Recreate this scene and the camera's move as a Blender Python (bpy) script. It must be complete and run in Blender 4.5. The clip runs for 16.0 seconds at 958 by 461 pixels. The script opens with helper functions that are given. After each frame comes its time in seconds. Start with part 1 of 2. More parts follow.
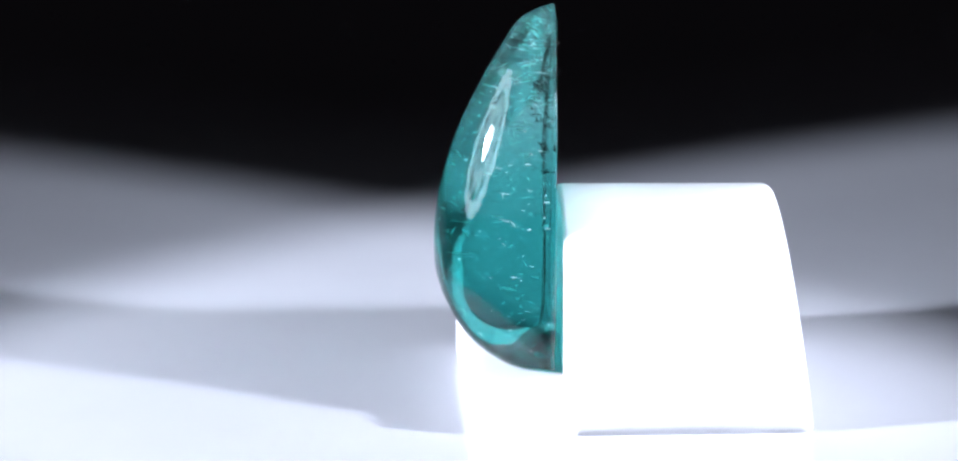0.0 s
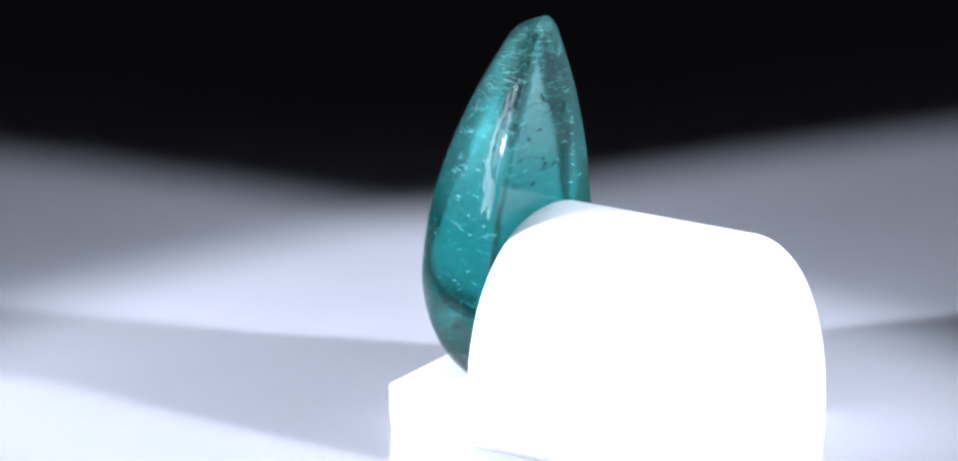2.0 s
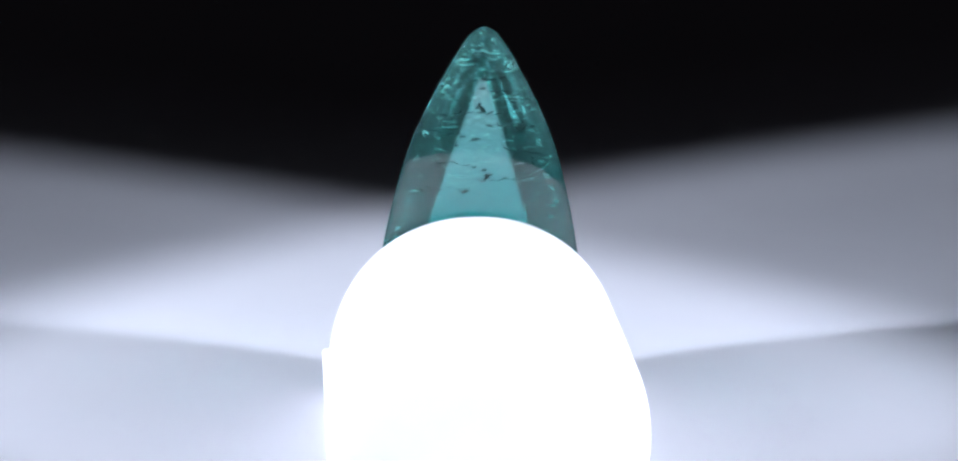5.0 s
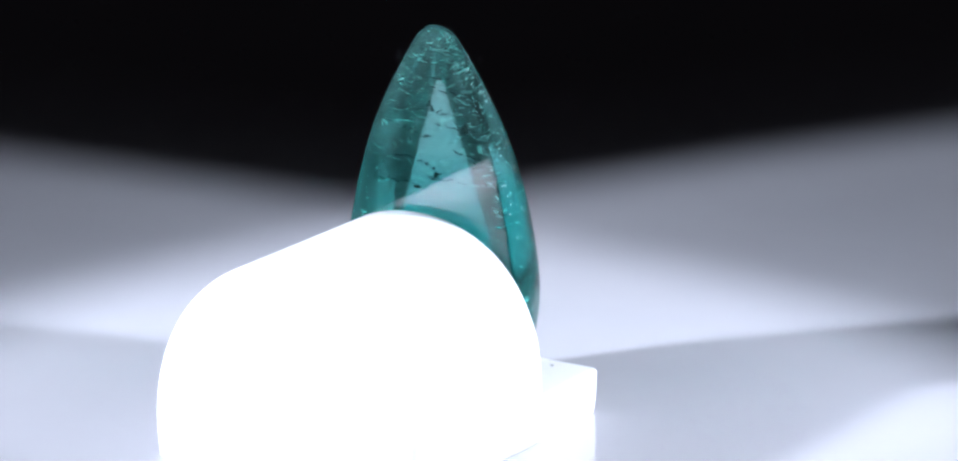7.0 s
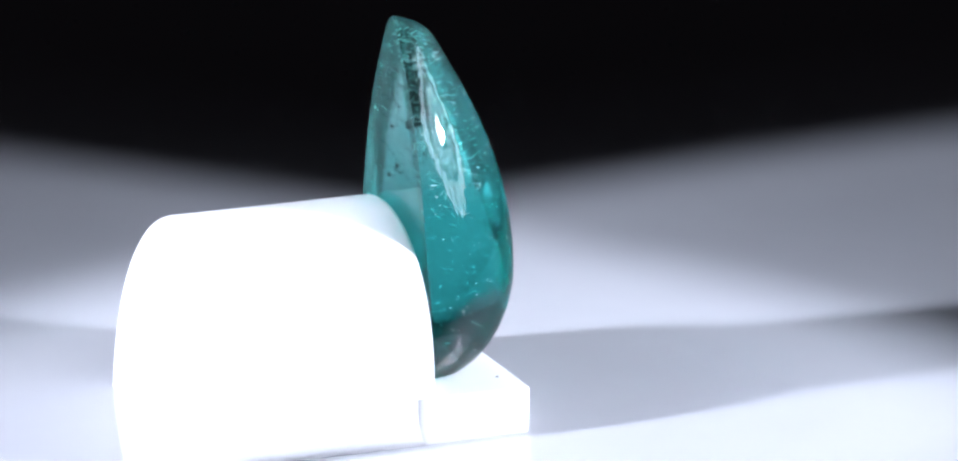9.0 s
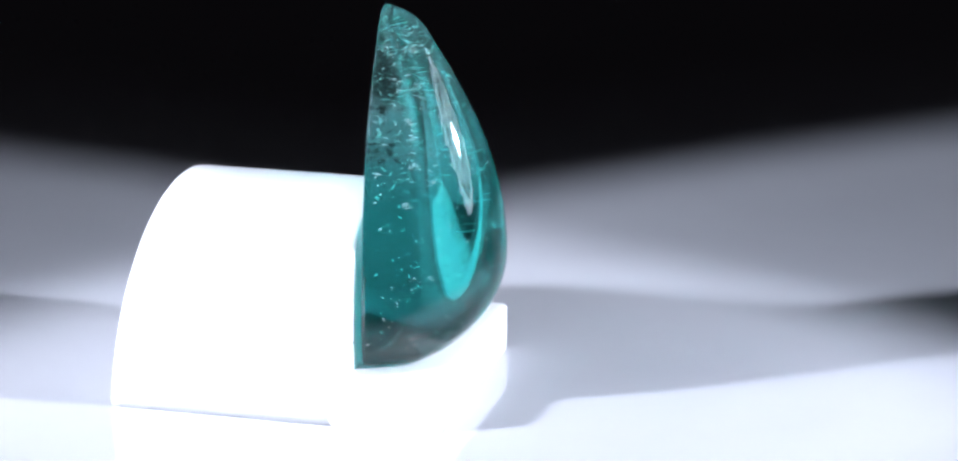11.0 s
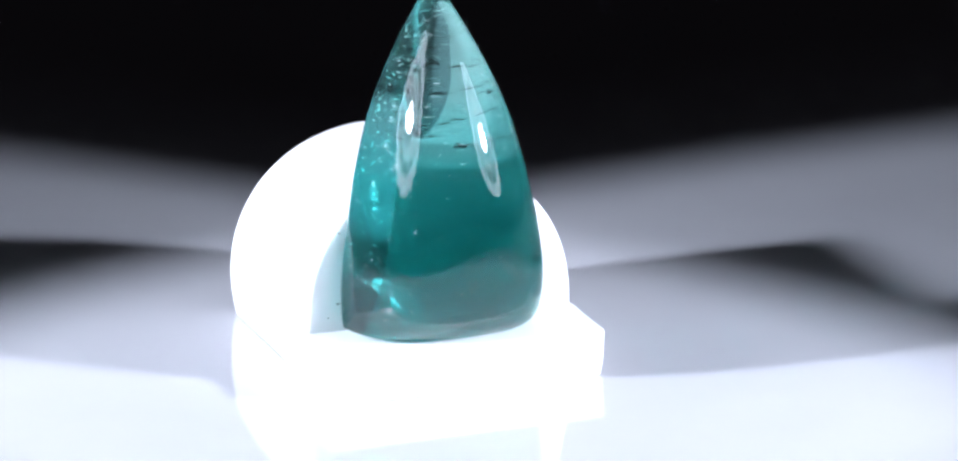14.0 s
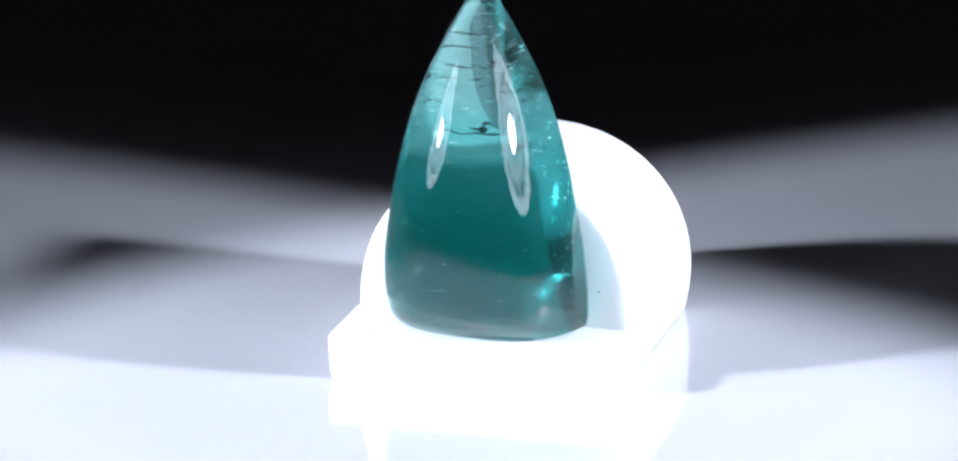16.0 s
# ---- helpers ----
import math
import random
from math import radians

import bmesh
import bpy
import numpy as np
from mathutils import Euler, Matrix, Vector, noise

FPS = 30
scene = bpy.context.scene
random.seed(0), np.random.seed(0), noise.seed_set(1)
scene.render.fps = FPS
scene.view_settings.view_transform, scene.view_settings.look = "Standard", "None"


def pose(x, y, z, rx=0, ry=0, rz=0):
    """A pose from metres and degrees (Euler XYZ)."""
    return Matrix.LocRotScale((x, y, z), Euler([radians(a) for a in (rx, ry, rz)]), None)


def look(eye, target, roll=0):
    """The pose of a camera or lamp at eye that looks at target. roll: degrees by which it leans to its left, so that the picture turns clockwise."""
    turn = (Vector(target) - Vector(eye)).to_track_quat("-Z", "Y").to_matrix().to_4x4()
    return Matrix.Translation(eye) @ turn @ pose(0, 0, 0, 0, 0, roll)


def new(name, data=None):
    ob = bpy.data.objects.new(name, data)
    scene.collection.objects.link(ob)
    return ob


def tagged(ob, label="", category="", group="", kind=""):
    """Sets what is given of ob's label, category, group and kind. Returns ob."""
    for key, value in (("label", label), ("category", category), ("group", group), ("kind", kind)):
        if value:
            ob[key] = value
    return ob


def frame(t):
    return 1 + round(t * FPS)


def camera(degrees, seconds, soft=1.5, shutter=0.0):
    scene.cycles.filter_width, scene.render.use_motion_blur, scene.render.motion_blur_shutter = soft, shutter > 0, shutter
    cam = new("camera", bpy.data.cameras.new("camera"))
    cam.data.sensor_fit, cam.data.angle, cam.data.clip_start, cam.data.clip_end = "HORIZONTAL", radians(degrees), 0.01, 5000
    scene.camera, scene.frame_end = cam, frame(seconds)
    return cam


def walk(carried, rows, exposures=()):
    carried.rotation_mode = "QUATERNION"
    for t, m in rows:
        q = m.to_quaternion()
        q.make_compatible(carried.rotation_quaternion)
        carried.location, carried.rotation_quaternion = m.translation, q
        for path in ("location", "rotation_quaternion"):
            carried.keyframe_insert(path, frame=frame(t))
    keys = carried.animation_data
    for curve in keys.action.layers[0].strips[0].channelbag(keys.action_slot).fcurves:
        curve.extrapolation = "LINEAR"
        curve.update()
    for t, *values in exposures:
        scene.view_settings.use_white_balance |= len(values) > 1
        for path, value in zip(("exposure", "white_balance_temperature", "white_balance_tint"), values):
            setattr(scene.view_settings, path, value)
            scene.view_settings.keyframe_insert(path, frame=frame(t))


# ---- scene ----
import functools

# ---- camera: fixed macro lens, a little above the turntable ----
cam = camera(11.82, 16.0, soft=2.4)
EYE = pose(0.0, -0.3862, 0.1286, 73.55, 0, -0.123) @ pose(0, 0, 0, 0, 0, 0.09)
walk(cam, [(0.0, EYE), (16.0, EYE)])

# ---- light: two hooded lamps at either side, a black studio behind ----
world = bpy.data.worlds.new("studio")
scene.world = world
world.use_nodes = True
world.node_tree.nodes["Background"].inputs[0].default_value = (0.5, 0.45, 0.57, 1)
world.node_tree.nodes["Background"].inputs[1].default_value = 0.0075
scene.view_settings.exposure = 0.0


def spot(name, eye, target, power, angle, blend, radius):
    lamp = bpy.data.lights.new(name, "SPOT")
    lamp.energy, lamp.color = power, (0.79, 0.85, 1.02)
    lamp.spot_size, lamp.spot_blend, lamp.shadow_soft_size = radians(angle), blend, radius
    ob = new(name, lamp)
    ob.matrix_world = look(eye, target)
    return ob


LAMP_RIGHT, AIM_RIGHT = (0.195, -0.070, 0.096), (-0.030, 0.015, 0.0)
LAMP_LEFT, AIM_LEFT = (-0.215, -0.080, 0.106), (0.030, 0.020, 0.0)


def lamp_head(eye, target, power, angle):
    """A lamp head: a bright bulb, with added spots for its glow, its ringed highlight on the gem and a soft beam edge.
    """
    spot("lamp", eye, target, power, angle, 0.2, 0.0085)
    heart = (0.0, 0.002, 0.018)
    # added narrow spot on the gem alone, widens the bulb's reflection there
    spot("reflector", eye, heart, 0.65, 9.2, 0.2, 0.0185)
    # added wide fill, softens where the beam fades out on the table
    spot("hood_glow", eye, target, 0.17, angle, 0.15, 0.042)
    place = look(eye, target)
    # two rings of added spots, narrow on the gem, draw the highlight's rim and filling
    for count, ring, glow, size in ((18, 0.058, 0.027, 0.0105), (9, 0.036, 0.015, 0.0120)):
        for k in range(count):
            a = math.tau * (k + 0.5) / count
            spot("diode", place @ Vector((ring * math.cos(a), ring * math.sin(a), 0)), heart, glow, 9.2, 0.3, size)


lamp_head(LAMP_RIGHT, AIM_RIGHT, 5.85, 21.5)
lamp_head(LAMP_LEFT, AIM_LEFT, 7.8, 20.85)


# ---- materials ----
def material(name):
    m = bpy.data.materials.new(name)
    m.use_nodes = True
    return m, m.node_tree.nodes, m.node_tree.links, m.node_tree.nodes["Principled BSDF"]


def noise_node(n, l, scale, detail=4.0, stretch=None):
    co = n.new("ShaderNodeTexCoord")
    t = n.new("ShaderNodeTexNoise")
    t.inputs["Scale"].default_value, t.inputs["Detail"].default_value = scale, detail
    if stretch:
        mp = n.new("ShaderNodeMapping")
        mp.inputs["Scale"].default_value = stretch
        l.new(co.outputs["Object"], mp.inputs[0])
        l.new(mp.outputs[0], t.inputs["Vector"])
    else:
        l.new(co.outputs["Object"], t.inputs["Vector"])
    return t.outputs["Fac"]


def ramp(n, l, fac, stops):
    r = n.new("ShaderNodeValToRGB")
    while len(r.color_ramp.elements) < len(stops):
        r.color_ramp.elements.new(0.5)
    for e, (at, col) in zip(r.color_ramp.elements, stops):
        e.position, e.color = at, (*col, 1)
    l.new(fac, r.inputs[0])
    return r.outputs[0]


def bump(n, l, fac, b, strength, distance):
    u = n.new("ShaderNodeBump")
    u.inputs["Strength"].default_value, u.inputs["Distance"].default_value = strength, distance
    l.new(fac, u.inputs["Height"])
    l.new(u.outputs[0], b.inputs["Normal"])


def acrylic():
    m, n, l, b = material("white_acrylic")
    l.new(ramp(n, l, noise_node(n, l, 30, 5), [(0.3, (0.445, 0.45, 0.475)), (0.7, (0.485, 0.49, 0.515))]), b.inputs["Base Color"])
    l.new(ramp(n, l, noise_node(n, l, 120, 6), [(0.3, (0.012,) * 3), (0.75, (0.035,) * 3)]), b.inputs["Roughness"])
    b.inputs["IOR"].default_value = 1.49
    return m


def plastic():
    m, n, l, b = material("white_plastic")
    l.new(ramp(n, l, noise_node(n, l, 90, 6), [(0.3, (0.75, 0.75, 0.76)), (0.7, (0.81, 0.81, 0.81))]), b.inputs["Base Color"])
    b.inputs["Roughness"].default_value = 0.38
    b.inputs["Subsurface Weight"].default_value = 0.55
    b.inputs["Subsurface Radius"].default_value = (1.0, 1.0, 1.0)
    b.inputs["Subsurface Scale"].default_value = 0.0026
    bump(n, l, noise_node(n, l, 1500, 3), b, 0.05, 0.0002)
    return m


def crystal():
    """Clear stone with fine growth bands; its colour, paler to the tip, holds the bright ground seen through it."""
    m, n, l, b = material("teal_crystal")
    co, sep, mr, mix = n.new("ShaderNodeTexCoord"), n.new("ShaderNodeSeparateXYZ"), n.new("ShaderNodeMapRange"), n.new("ShaderNodeMath")
    l.new(co.outputs["Object"], sep.inputs[0])
    l.new(sep.outputs["Z"], mr.inputs["Value"])
    mr.inputs["From Min"].default_value, mr.inputs["From Max"].default_value = 0.006, 0.034
    mix.operation = "MULTIPLY_ADD"
    mix.inputs[1].default_value = 0.35
    l.new(noise_node(n, l, 160, 4, (0.6, 0.6, 3.0)), mix.inputs[0])
    l.new(mr.outputs[0], mix.inputs[2])
    # pale tip and deeper foot put background brightness and light path into the colour
    l.new(ramp(n, l, mix.outputs[0], [(0.1, (0.020, 0.285, 0.265)), (0.6, (0.034, 0.38, 0.353)), (1.0, (0.30, 0.56, 0.525))]), b.inputs["Base Color"])
    b.inputs["Roughness"].default_value = 0.012
    b.inputs["IOR"].default_value = 1.62
    b.inputs["Specular IOR Level"].default_value = 0.42
    b.inputs["Transmission Weight"].default_value = 0.982
    bump(n, l, noise_node(n, l, 420, 3, (0.5, 0.5, 3.0)), b, 1.0, 0.0000006)
    clear, both = n.new("ShaderNodeBsdfTransparent"), n.new("ShaderNodeMixShader")
    clear.inputs[0].default_value = (0.42, 0.86, 0.81, 1)
    both.inputs[0].default_value = 0.06
    haze, veiled = n.new("ShaderNodeBsdfRefraction"), n.new("ShaderNodeMixShader")
    haze.inputs["Roughness"].default_value, haze.inputs["IOR"].default_value = 0.22, 1.62
    haze.inputs["Color"].default_value = (0.08, 0.60, 0.57, 1)
    veiled.inputs[0].default_value = 0.04
    l.new(b.outputs[0], veiled.inputs[1])
    l.new(haze.outputs[0], veiled.inputs[2])
    l.new(veiled.outputs[0], both.inputs[1])
    l.new(clear.outputs[0], both.inputs[2])
    l.new(both.outputs[0], n["Material Output"].inputs[0])
    return m


def flat(name, col, rough):
    m, n, l, b = material(name)
    b.inputs["Base Color"].default_value, b.inputs["Roughness"].default_value = (*col, 1), rough
    return m


ACRYLIC, PLASTIC, CRYSTAL = acrylic(), plastic(), crystal()
DARK, PALE = flat("dark_mineral", (0.01, 0.015, 0.015), 0.5), flat("pale_fissure", (0.75, 0.95, 0.92), 0.25)
PALE.node_tree.nodes["Principled BSDF"].inputs["Metallic"].default_value = 0.1
RUST = flat("rusty_mineral", (0.55, 0.25, 0.08), 0.5)
SCUFF = flat("grey_scuff", (0.25, 0.25, 0.24), 0.8)


def mesh_of(name, bm, mat, smooth=True):
    bmesh.ops.recalc_face_normals(bm, faces=bm.faces)
    me = bpy.data.meshes.new(name)
    bm.to_mesh(me)
    bm.free()
    me.materials.append(mat)
    for p in me.polygons:
        p.use_smooth = smooth
    return me


def part(name, bm, mat, parent, label="", smooth=True):
    ob = new(name, mesh_of(name, bm, mat, smooth))
    ob.parent = parent
    return tagged(ob, label)


MM = 0.001

# ---- table top ----
bm = bmesh.new()
bmesh.ops.create_cube(bm, size=1.0)
bmesh.ops.scale(bm, verts=bm.verts, vec=(1.5, 1.5, 0.012))
bmesh.ops.translate(bm, verts=bm.verts, vec=(0, 0.1, -0.006))
floor_top = new("ground", mesh_of("ground", bm, ACRYLIC, False))
tagged(floor_top, "glossy white acrylic table top, brightly lit in crossing beams", "table top", kind="structure")


# ---- stand: loaf-shaped block with a ledge in front ----
def lerp_table(table, x):
    return float(np.interp(x, [a for a, _ in table], [b for _, b in table]))


def arch(grow, foot, radius, steps=56):
    """Outline of the block's end from foot to foot, drawn in or out by grow."""
    pts = []
    for k in range(4):
        pts.append((foot + (radius - foot) * math.sin(k / 4 * math.pi / 2) + grow, SPRING * k / 4))
    for k in range(steps + 1):
        a = math.pi * k / steps
        c, sn, e = math.cos(a), math.sin(a), 2 / 2.12
        pts.append((math.copysign(abs(c) ** e, c) * (radius + grow), SPRING + (H_BODY - SPRING + grow) * abs(sn) ** e))
    for k in range(3, -1, -1):
        pts.append((-pts[k][0], pts[k][1]))
    return pts


def loft(bm, rings, cap=True):
    rows = [[bm.verts.new(p) for p in ring] for ring in rings]
    for a, b in zip(rows, rows[1:]):
        for i in range(len(a)):
            j = (i + 1) % len(a)
            bm.faces.new((a[i], a[j], b[j], b[i]))
    if cap:
        bm.faces.new(rows[0])
        bm.faces.new(rows[-1])
    return rows


R_FRONT, R_BACK, H_BODY, SPRING, V_FRONT, V_BACK = 12.5, 13.35, 18.2, 4.86, 7.75, 26.6


def stand():
    base = tagged(new("display_stand"), "white plastic gem display stand with rounded block and ledge", "display stand")
    bm = bmesh.new()
    rings = []
    back = [(V_BACK - 1.0, 0), (V_BACK - 0.62, -0.08), (V_BACK - 0.29, -0.29), (V_BACK - 0.08, -0.62), (V_BACK, -1.0)]
    front = [(V_FRONT, -0.4), (V_FRONT + 0.12, -0.12), (V_FRONT + 0.4, 0.0), (V_FRONT + 4, 0.0), (18, 0.0)]
    for v, grow in front + back:
        far = (v - V_FRONT) / (V_BACK - V_FRONT)
        outline = arch(grow, 12.82 - 0.2 * far, R_FRONT + (R_BACK - R_FRONT) * far)
        rings.append([(u * MM, (v + (2.5 * (1 - z / H_BODY) if v > 20 else 0)) * MM, z * (1 - 0.011 * far) * MM) for u, z in outline])
    loft(bm, rings)
    part("block", bm, PLASTIC, base)
    bm = bmesh.new()
    w, f, top, rad = 12.9, -0.45, 4.1, 0.7
    ring = []
    for sx, a0 in ((-1, math.pi), (1, 1.5 * math.pi)):
        for k in range(7):
            a = a0 + k / 6 * math.pi / 2
            ring.append((sx * (w - rad) + rad * math.cos(a), f + rad + rad * math.sin(a)))
    tuck = [(w, 2.5), (w, 4.5), (w, 6.3), (w, 7.6), (w - 0.03, 8.5), (w - 0.2, 9.3), (w - 0.9, 10.2)]
    ring += tuck + [(-u, v) for u, v in reversed(tuck)]
    ring = [(u, v + 0.35 * u / w * max(0.0, 1 - max(0.0, v) / 4)) for u, v in ring]
    rings = []
    for z, inset in ((0.0, 0.36), (0.7, 0.2), (1.6, 0.08), (top - 0.25, 0.0), (top - 0.07, 0.08), (top, 0.3)):
        rings.append([((u * (1 - inset / w * max(0.0, 1 - max(0.0, v) / 7.6))) * MM, (v + (inset if v < 1 and z > 3 else 0)) * MM, z * MM) for u, v in ring])
    loft(bm, rings)
    part("ledge", bm, PLASTIC, base)
    for u, v, z, r in ((-9.4, V_FRONT, 13.1, 0.13), (-9.5, V_FRONT, 6.6, 0.14), (9.7, V_FRONT, 7.5, 0.11), (-10.4, V_FRONT, 5.4, 0.09), (-9.1, 0.9, 4.1, 0.15)):
        bm = bmesh.new()
        bmesh.ops.create_icosphere(bm, subdivisions=1, radius=r * MM)
        bmesh.ops.scale(bm, verts=bm.verts, vec=(1.5, 0.4 if v > 5 else 1.0, 0.7 if v > 5 else 0.3))
        bmesh.ops.translate(bm, verts=bm.verts, vec=(u * MM, v * MM, z * MM))
        part("scuff_mark", bm, SCUFF, base, "small grey scuff", False)
    for ob in base.children:
        for p in ob.data.polygons:
            p.use_smooth = len(p.vertices) <= 4
        if ob.name.startswith("ledge"):
            ob.data.set_sharp_from_angle(angle=radians(24))
    return base


# ---- gem: domed teal shield with a flat back ----
WIDTH = [(0, 0.0), (0.25, 0.75), (0.8, 1.3), (2.95, 2.6), (5.8, 4.2), (8.6, 5.55), (11.5, 6.6), (17.2, 7.95), (22.8, 8.85), (26.5, 9.2), (28.5, 9.2), (29.3, 9.2), (30.0, 9.0)]
DEPTH = [(0, 0.0), (0.25, 1.5), (0.8, 2.4), (1.6, 3.3), (3.6, 4.5), (6.0, 5.9), (9.0, 7.35), (11.7, 8.5), (14.9, 9.45), (18.1, 10.05), (21.3, 10.2), (23.3, 10.05), (25.2, 9.5), (27.2, 8.4), (28.6, 7.1), (29.5, 5.8), (30.0, 4.5)]
# half-width of the dome's front facet as a share of the stone's half-width, from the tip down
FACET = [(0, 0.42), (5, 0.44), (12, 0.48), (18, 0.54), (24, 0.60), (30, 0.64)]
TIP_Z, TIP_V, LEAN = 34.6, 7.3, -0.4


def smooth_table(table, n=400):
    xs = np.linspace(0, table[-1][0], n)
    ys = np.interp(xs, [a for a, _ in table], [b for _, b in table])
    near, far = ys.copy(), ys.copy()
    for line, rounds in ((near, 60), (far, 900)):
        for _ in range(rounds):
            line[2:-2] = (line[1:-3] + 2 * line[2:-2] + line[3:-1]) / 4
    share = np.interp(xs, [3, 7, 20, 24], [0, 1, 1, 0])
    return xs, near + (far - near) * share * share * (3 - 2 * share)


WX, WY = smooth_table(WIDTH)
DX, DY = smooth_table(DEPTH)


@functools.lru_cache(None)
def section(s):
    """The dome's cross-section at s below the tip: two sloping sides and a gently bowed front, with softened ridges."""
    w, d = float(np.interp(s, WX, WY)), float(np.interp(s, DX, DY))
    r, m = lerp_table(FACET, s) * w, 40
    side, top = np.array([w, 0.0]), np.array([r, 0.90 * d])
    across = np.array([d * 0.90, w - r]) / max(1e-6, math.hypot(d * 0.90, w - r))
    knee = (side + top) / 2 + across * 0.22 * math.hypot(d * 0.90, w - r)
    crown, brow = np.array([0.0, d]), np.array([r * 0.5, d])
    half = []
    for p, q, e, count in ((side, knee, top, m), (top, brow, crown, 24)):
        for k in range(count):
            t = k / count
            half.append((1 - t) ** 2 * p + 2 * t * (1 - t) * q + t * t * e)
    pts = np.array(half + [crown] + [(-u, v) for u, v in reversed(half)])
    for _ in range(46):
        pts[1:-1] = (pts[:-2] + 2 * pts[1:-1] + pts[2:]) / 4
    pts[:, 1] *= d / max(1e-6, pts[:, 1].max())
    return pts


def room_at(s, u):
    """How deep the stone is behind the front at u across."""
    pts = section(round(s, 2))[::-1]
    return float(np.interp(u, pts[:, 0], pts[:, 1]))


def gem_point(s, c, sn):
    pts = section(s)
    at = math.atan2(sn, c) / math.pi * (len(pts) - 1)
    u, v = [float(np.interp(at, np.arange(len(pts)), pts[:, k])) for k in (0, 1)]
    sag = 0.65 * (1 - (u / 9.0) ** 2) * max(0, (s - 24) / 6) ** 2
    return u, -v, s + sag


def to_stand(u, v, s):
    return ((u - 0.85 + 0.6 * s / 30) * MM, (TIP_V + LEAN * s / 30 + v) * MM, (TIP_Z - s) * MM)


def gem():
    base = tagged(new("gemstone"), "polished translucent teal cabochon gem with a pointed top on its ledge", "gemstone")
    bm = bmesh.new()
    n = 64
    svals = [30 * (0.5 - 0.5 * math.cos(math.pi * k / 90)) for k in range(1, 91)]
    svals[-1] = 29.99
    rings = []
    for s in svals:
        w = float(np.interp(s, WX, WY))
        ring = [to_stand(*gem_point(s, math.cos(math.pi * k / n), math.sin(math.pi * k / n))) for k in range(n + 1)]
        for k in range(n - 1, 0, -1):
            u = w * math.cos(math.pi * k / n)
            edge = max(0.0, 1 - abs(u) / max(w, 1e-6))
            rise = min(0.12, 1.5 * edge * w, 0.2 * s, (30.3 - s) * 0.4)
            sag = 0.65 * (1 - (u / 9.0) ** 2) * max(0, (s - 24) / 6) ** 2
            ring.append(to_stand(u, rise, s + sag))
        rings.append(ring)
    rows = loft(bm, rings, cap=False)
    apex = bm.verts.new(to_stand(0, 0, 0))
    foot = bm.verts.new(to_stand(0, -0.5, 30.42))
    for j in range(2 * n):
        k = (j + 1) % (2 * n)
        bm.faces.new((rows[0][j], rows[0][k], apex))
        bm.faces.new((rows[-1][k], rows[-1][j], foot))
    for e in bm.edges:
        e.smooth = len(e.link_faces) == 2 and e.calc_face_angle(0.0) < radians(32)
    part("stone", bm, CRYSTAL, base)
    rnd = random.Random(7)

    def inside(s_lo=1.5, s_hi=28.5, deep=0.9):
        s = rnd.uniform(s_lo, s_hi)
        w = float(np.interp(s, WX, WY))
        u = rnd.uniform(-0.9, 0.9) * w
        room = room_at(s, u)
        return Vector(to_stand(u, -room * rnd.uniform(0.04, deep), s))

    def needle(bm, at, size, thick, tilt, along=None):
        """A thin eight-faced splinter along a nearly level line."""
        turn = Euler((rnd.uniform(-0.5, 0.5), rnd.gauss(0, tilt), rnd.uniform(-1.2, 1.2))).to_matrix()
        if along:
            x = along.normalized()
            y = Vector((0, 0, 1)).cross(x).normalized()
            turn = Matrix((x, y, x.cross(y))).transposed() @ Euler((0, rnd.gauss(0, tilt), 0)).to_matrix()
        kink = rnd.uniform(-0.1, 0.1) * size
        pts = [(-size, 0, kink), (size, 0, -kink), (0, -thick, 0), (0, thick * 0.7, 0), (rnd.uniform(-0.3, 0.3) * size, 0, thick), (0, 0, -thick * 0.8)]
        v = [bm.verts.new(at + turn @ Vector(p) * MM) for p in pts]
        for i, j, k in ((0, 2, 4), (2, 1, 4), (1, 3, 4), (3, 0, 4), (2, 0, 5), (1, 2, 5), (3, 1, 5), (0, 3, 5)):
            bm.faces.new((v[i], v[j], v[k]))

    def on_face(s_lo=1.0, s_hi=29.0):
        """A place on the polished dome, more often near its rim."""
        s = rnd.uniform(s_lo, s_hi)
        a = rnd.uniform(0.03, 0.5) * rnd.choice((1, 1, 2)) * math.pi
        a = a if rnd.random() < 0.5 else math.pi - a
        here, there = [Vector(to_stand(*gem_point(s, math.cos(q), abs(math.sin(q))))) for q in (a, a + 0.02)]
        return here, there - here

    bm = bmesh.new()
    for k in range(240):
        needle(bm, inside(), 0.15 + 0.6 * rnd.random() ** 2, 0.010 + 0.018 * rnd.random(), 0.14)
    for k in range(60):
        needle(bm, inside(1.5, 15), 0.3 + 0.8 * rnd.random(), 0.022, 0.15)
    for k in range(30):
        at, way = on_face()
        needle(bm, at, 0.06 + 0.22 * rnd.random() ** 2, 0.012 + 0.02 * rnd.random() ** 2, 0.5, way)
    for k in range(24):
        at, way = on_face(1.5, 14)
        needle(bm, at, 0.15 + 0.4 * rnd.random(), 0.025, 0.15, way)
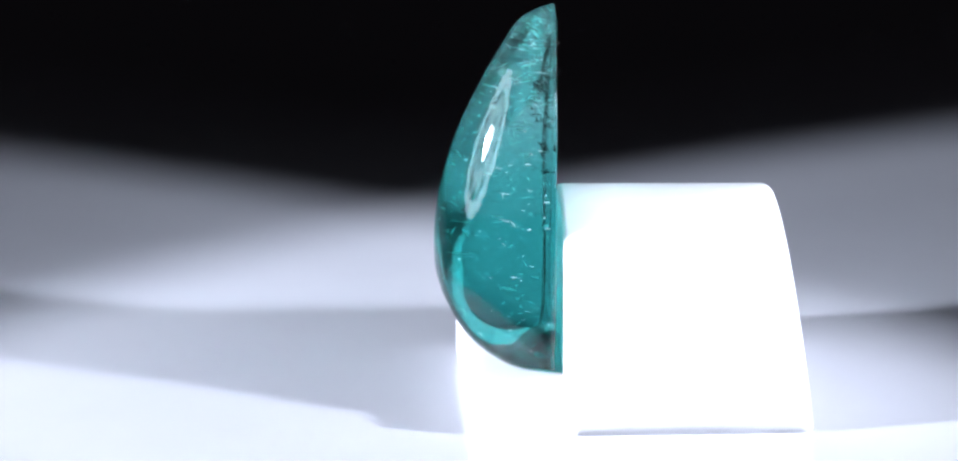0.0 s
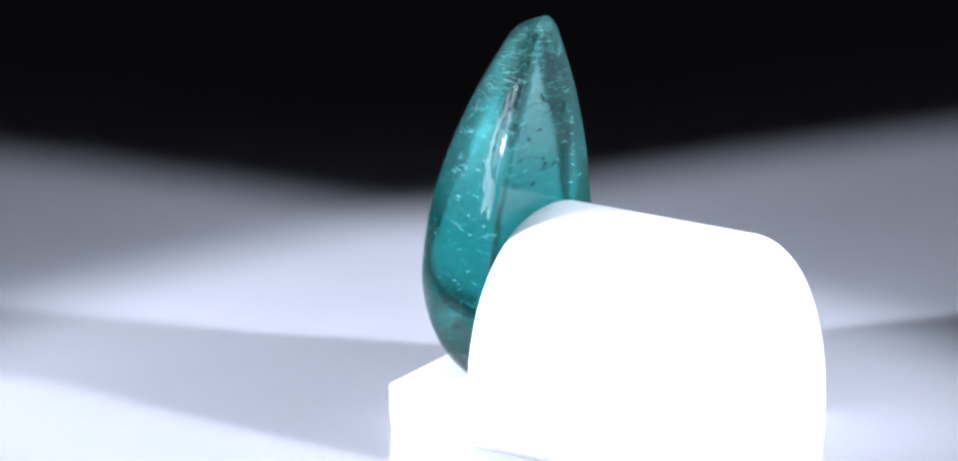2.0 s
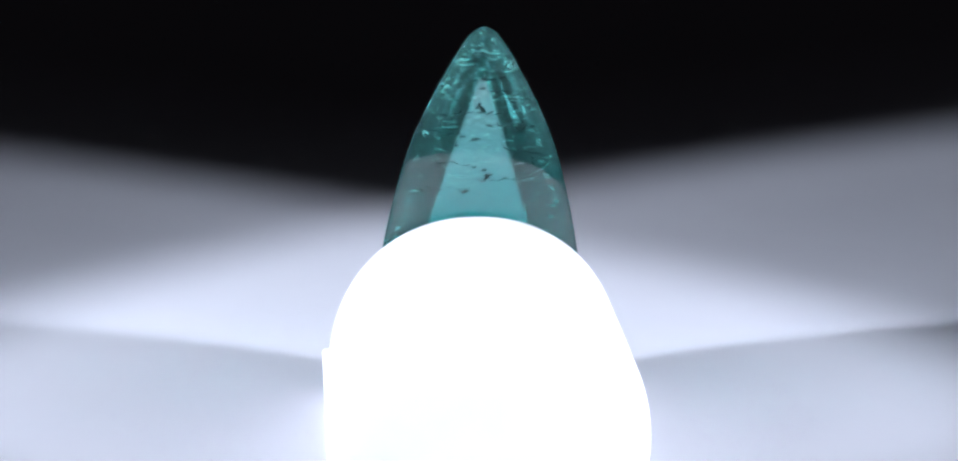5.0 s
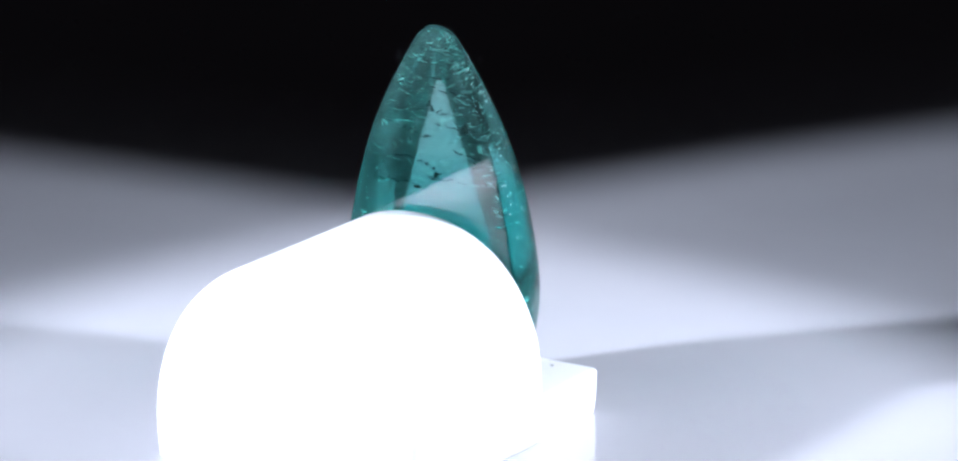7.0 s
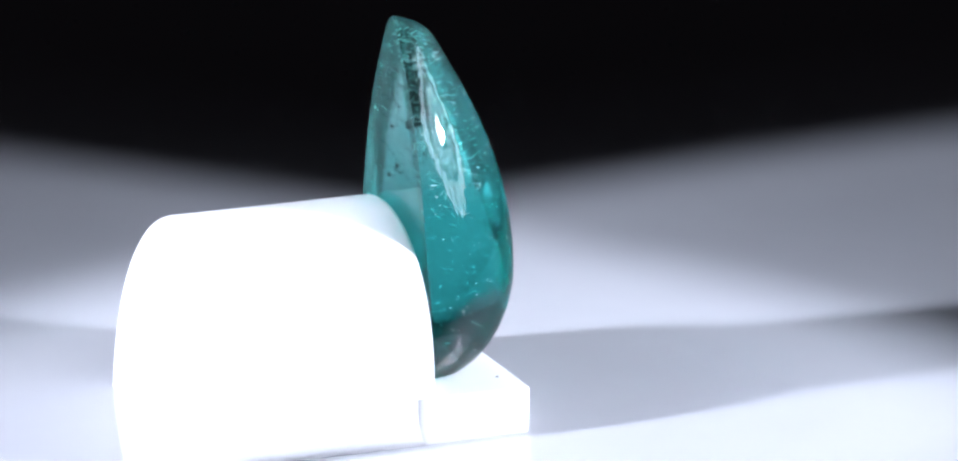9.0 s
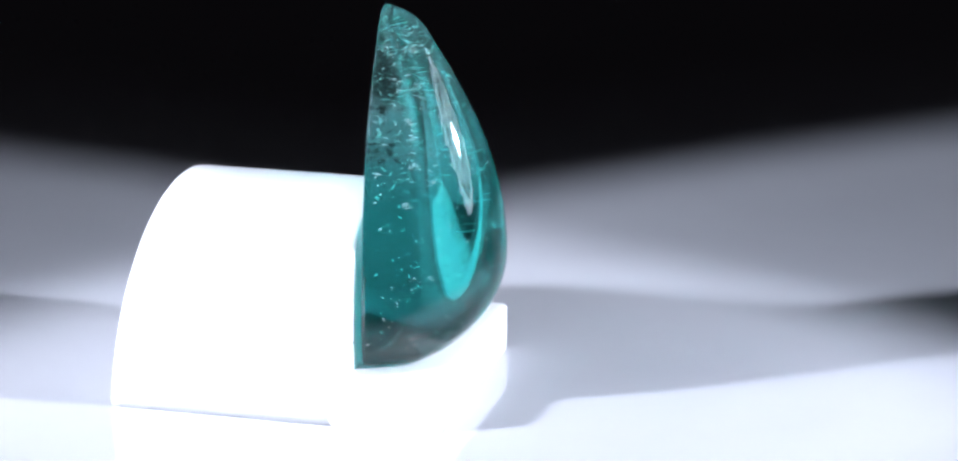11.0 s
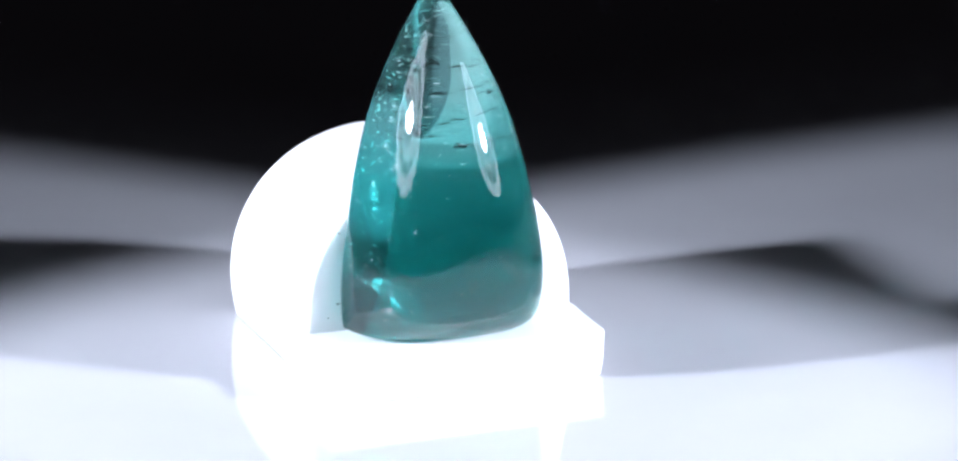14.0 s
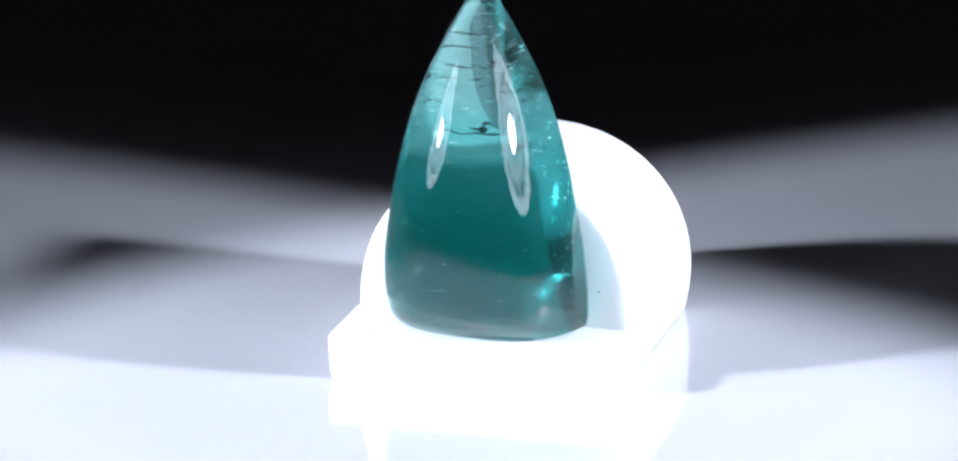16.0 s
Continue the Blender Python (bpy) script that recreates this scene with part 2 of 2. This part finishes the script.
    for k in range(46):
        s = rnd.uniform(2.5, 15) if k < 36 else rnd.uniform(15, 28.5)
        a = rnd.uniform(0.60, 0.97) * math.pi
        here, there = [Vector(to_stand(*gem_point(s, math.cos(q), abs(math.sin(q))))) for q in (a, a + 0.02)]
        size = 0.10 + (0.6 if s < 15 else 0.22) * rnd.random() ** 2
        needle(bm, here, size, 0.010 + (0.024 if s < 15 else 0.012) * rnd.random() ** 2, 0.14 if s < 15 else 0.5, there - here)
    for k in range(36):
        s = rnd.uniform(2, 29)
        a = rnd.choice((rnd.uniform(0.01, 0.10), 1 - rnd.uniform(0.01, 0.10))) * math.pi
        here, there = [Vector(to_stand(*gem_point(s, math.cos(q), abs(math.sin(q))))) for q in (a, a + 0.02)]
        needle(bm, here, 0.10 + 0.25 * rnd.random(), 0.015 + 0.03 * rnd.random(), 0.6, there - here)
    for k in range(34):
        s = rnd.uniform(3.0, 28.5)
        w = float(np.interp(s, WX, WY))
        side = rnd.choice((-1, -1, 1))
        q = rnd.uniform(0.75, 0.93)
        room = room_at(s, side * w * q)
        at = Vector(to_stand(side * w * q, -room * rnd.uniform(0.15, 0.75), s))
        needle(bm, at, 0.2 + 0.4 * rnd.random(), 0.03 + 0.05 * rnd.random(), 0.4)
    for k in range(50):
        s, a = rnd.uniform(14, 28.5), rnd.uniform(0.12, 0.88) * math.pi
        here, there = [Vector(to_stand(*gem_point(s, math.cos(q), abs(math.sin(q))))) for q in (a, a + 0.02)]
        needle(bm, here, 0.07 + 0.2 * rnd.random() ** 2, 0.007 + 0.010 * rnd.random(), 0.4, there - here)
    # pale splinters on the side facets, for rim glints of fissures inside the stone
    for k in range(60):
        s, a = rnd.uniform(1.5, 28.5), rnd.uniform(0.05, 0.26)
        a = (a if k % 2 else 1 - a) * math.pi
        here, there = [Vector(to_stand(*gem_point(s, math.cos(q), abs(math.sin(q))))) for q in (a, a + 0.02)]
        needle(bm, here, 0.12 + 0.35 * rnd.random() ** 2, 0.010 + 0.014 * rnd.random() ** 2, 0.2, there - here)
    tagged(part("fissure_cloud", bm, PALE, base, "bright hairline fissures and specks", False), kind="stuff")
    bm = bmesh.new()
    for k in range(80):
        needle(bm, inside(4, 19), 0.15 + 0.7 * rnd.random() ** 2, 0.014 + 0.014 * rnd.random(), 0.2)
    for k in range(46):
        s = rnd.uniform(5, 28)
        w = float(np.interp(s, WX, WY))
        at = Vector(to_stand(w * rnd.uniform(0.55, 0.88), -rnd.uniform(0.1, 1.4), s))
        needle(bm, at, 0.25 + 0.6 * rnd.random(), 0.013, 0.06, Vector((rnd.uniform(-0.3, 0.3), 1, 0)))
    for s0, u0, u1, depth in ((4.6, -1.6, 1.3, 0.5), (6.1, -2.9, 0.4, 0.9), (7.6, -1.2, 3.6, 0.6), (9.0, -4.2, -0.6, 0.7), (9.9, 0.4, 4.6, 0.5), (11.3, -5.0, -1.8, 0.8), (12.2, 0.6, 3.9, 0.6), (13.6, -3.4, 0.2, 0.5), (14.3, 1.8, 5.4, 0.7)):
        slope = rnd.uniform(-0.22, 0.12)
        u = u0
        while u < u1:
            at = Vector(to_stand(u, -depth + rnd.gauss(0, 0.1), s0 + slope * (u - u0) + rnd.gauss(0, 0.10)))
            needle(bm, at, rnd.uniform(0.25, 0.6), rnd.uniform(0.045, 0.10), 0.2, Vector((1, rnd.gauss(0, 0.3), 0)))
            u += rnd.uniform(0.3, 0.9)
    tagged(part("mineral_dust", bm, DARK, base, "fine dark mineral needles", False), kind="stuff")
    for u, s, depth, size in ((-0.5, 13.0, 0.5, 0.8), (0.3, 7.2, 0.5, 0.65), (-3.2, 8.8, 0.6, 0.95), (2.2, 10.4, 0.4, 0.4), (1.4, 14.6, 0.5, 0.6), (-4.4, 12.0, 0.5, 0.4)):
        bm = bmesh.new()
        for k in range(5):
            at = Vector(to_stand(u + rnd.gauss(0, 0.25) * size, -depth + rnd.gauss(0, 0.08), s + rnd.gauss(0, 0.3) * size))
            needle(bm, at, size * rnd.uniform(0.3, 0.9), size * rnd.uniform(0.1, 0.28), 0.5)
        part("dark_flake", bm, DARK, base, smooth=False)
    for s, q, deep, size in ((0.5, 0.3, 0.2, 0.28), (1.2, -0.5, 0.2, 0.25), (3.4, -0.8, 0.3, 0.4), (5.2, 0.82, 0.4, 0.45), (9.4, 0.84, 0.5, 0.5), (10.2, -0.8, 0.6, 0.6), (15.6, -0.86, 0.9, 0.4), (17.8, 0.9, 0.8, 0.45)):
        bm = bmesh.new()
        for k in range(4):
            at = Vector(to_stand(q * float(np.interp(s, WX, WY)) + rnd.gauss(0, 0.12), -deep + rnd.gauss(0, 0.1), s + rnd.gauss(0, 0.15)))
            needle(bm, at, size * rnd.uniform(0.3, 0.9), size * rnd.uniform(0.08, 0.22), 0.6)
        part("bright_fissure", bm, PALE, base, "glinting pale fissure", False)
    # a column of glints from inner growth bands, made as pale splinters on the surface
    for k in range(18):
        bm = bmesh.new()
        s = 1.6 + 0.9 * k + rnd.uniform(-0.5, 0.5)
        a = rnd.uniform(0.10, 0.24) * math.pi
        a = a if k % 2 else math.pi - a
        for j in range(3):
            q = a + rnd.gauss(0, 0.03)
            here, there = [Vector(to_stand(*gem_point(s + 0.18 * j, math.cos(p), abs(math.sin(p))))) for p in (q, q + 0.02)]
            needle(bm, here, rnd.uniform(0.2, 0.7), rnd.uniform(0.010, 0.026), 0.12, there - here)
        part("bright_fissure", bm, PALE, base, "glinting pale fissure", False)
    bm = bmesh.new()
    for u, s, tilt in ((-0.55, 23.9, 0.2), (-0.45, 24.5, -0.3), (0.0, 23.8, -0.2), (0.05, 24.4, 0.3), (-0.25, 24.8, 1.4)):
        needle(bm, Vector(to_stand(u, -9.3, s)), 0.3, 0.05, 0.1, Vector((0.3, 0.1, 1 + tilt)))
    part("rust_fleck", bm, RUST, base, "tiny rusty brown fleck", False)
    return base


STAND = stand()
GEM = gem()


def motions():
    # the table starts a little late and takes up its pace over four seconds
    rows = [(k / 10, pose(0, 0, 0, 0, 0, -SPIN * (k / 10 - FACING) - 2.0 * max(0.0, 1 - k / 40) ** 1.5)) for k in range(0, 161)]
    walk(STAND, rows)
    walk(GEM, rows)


SPIN, FACING = 18.136, 15.11
motions()
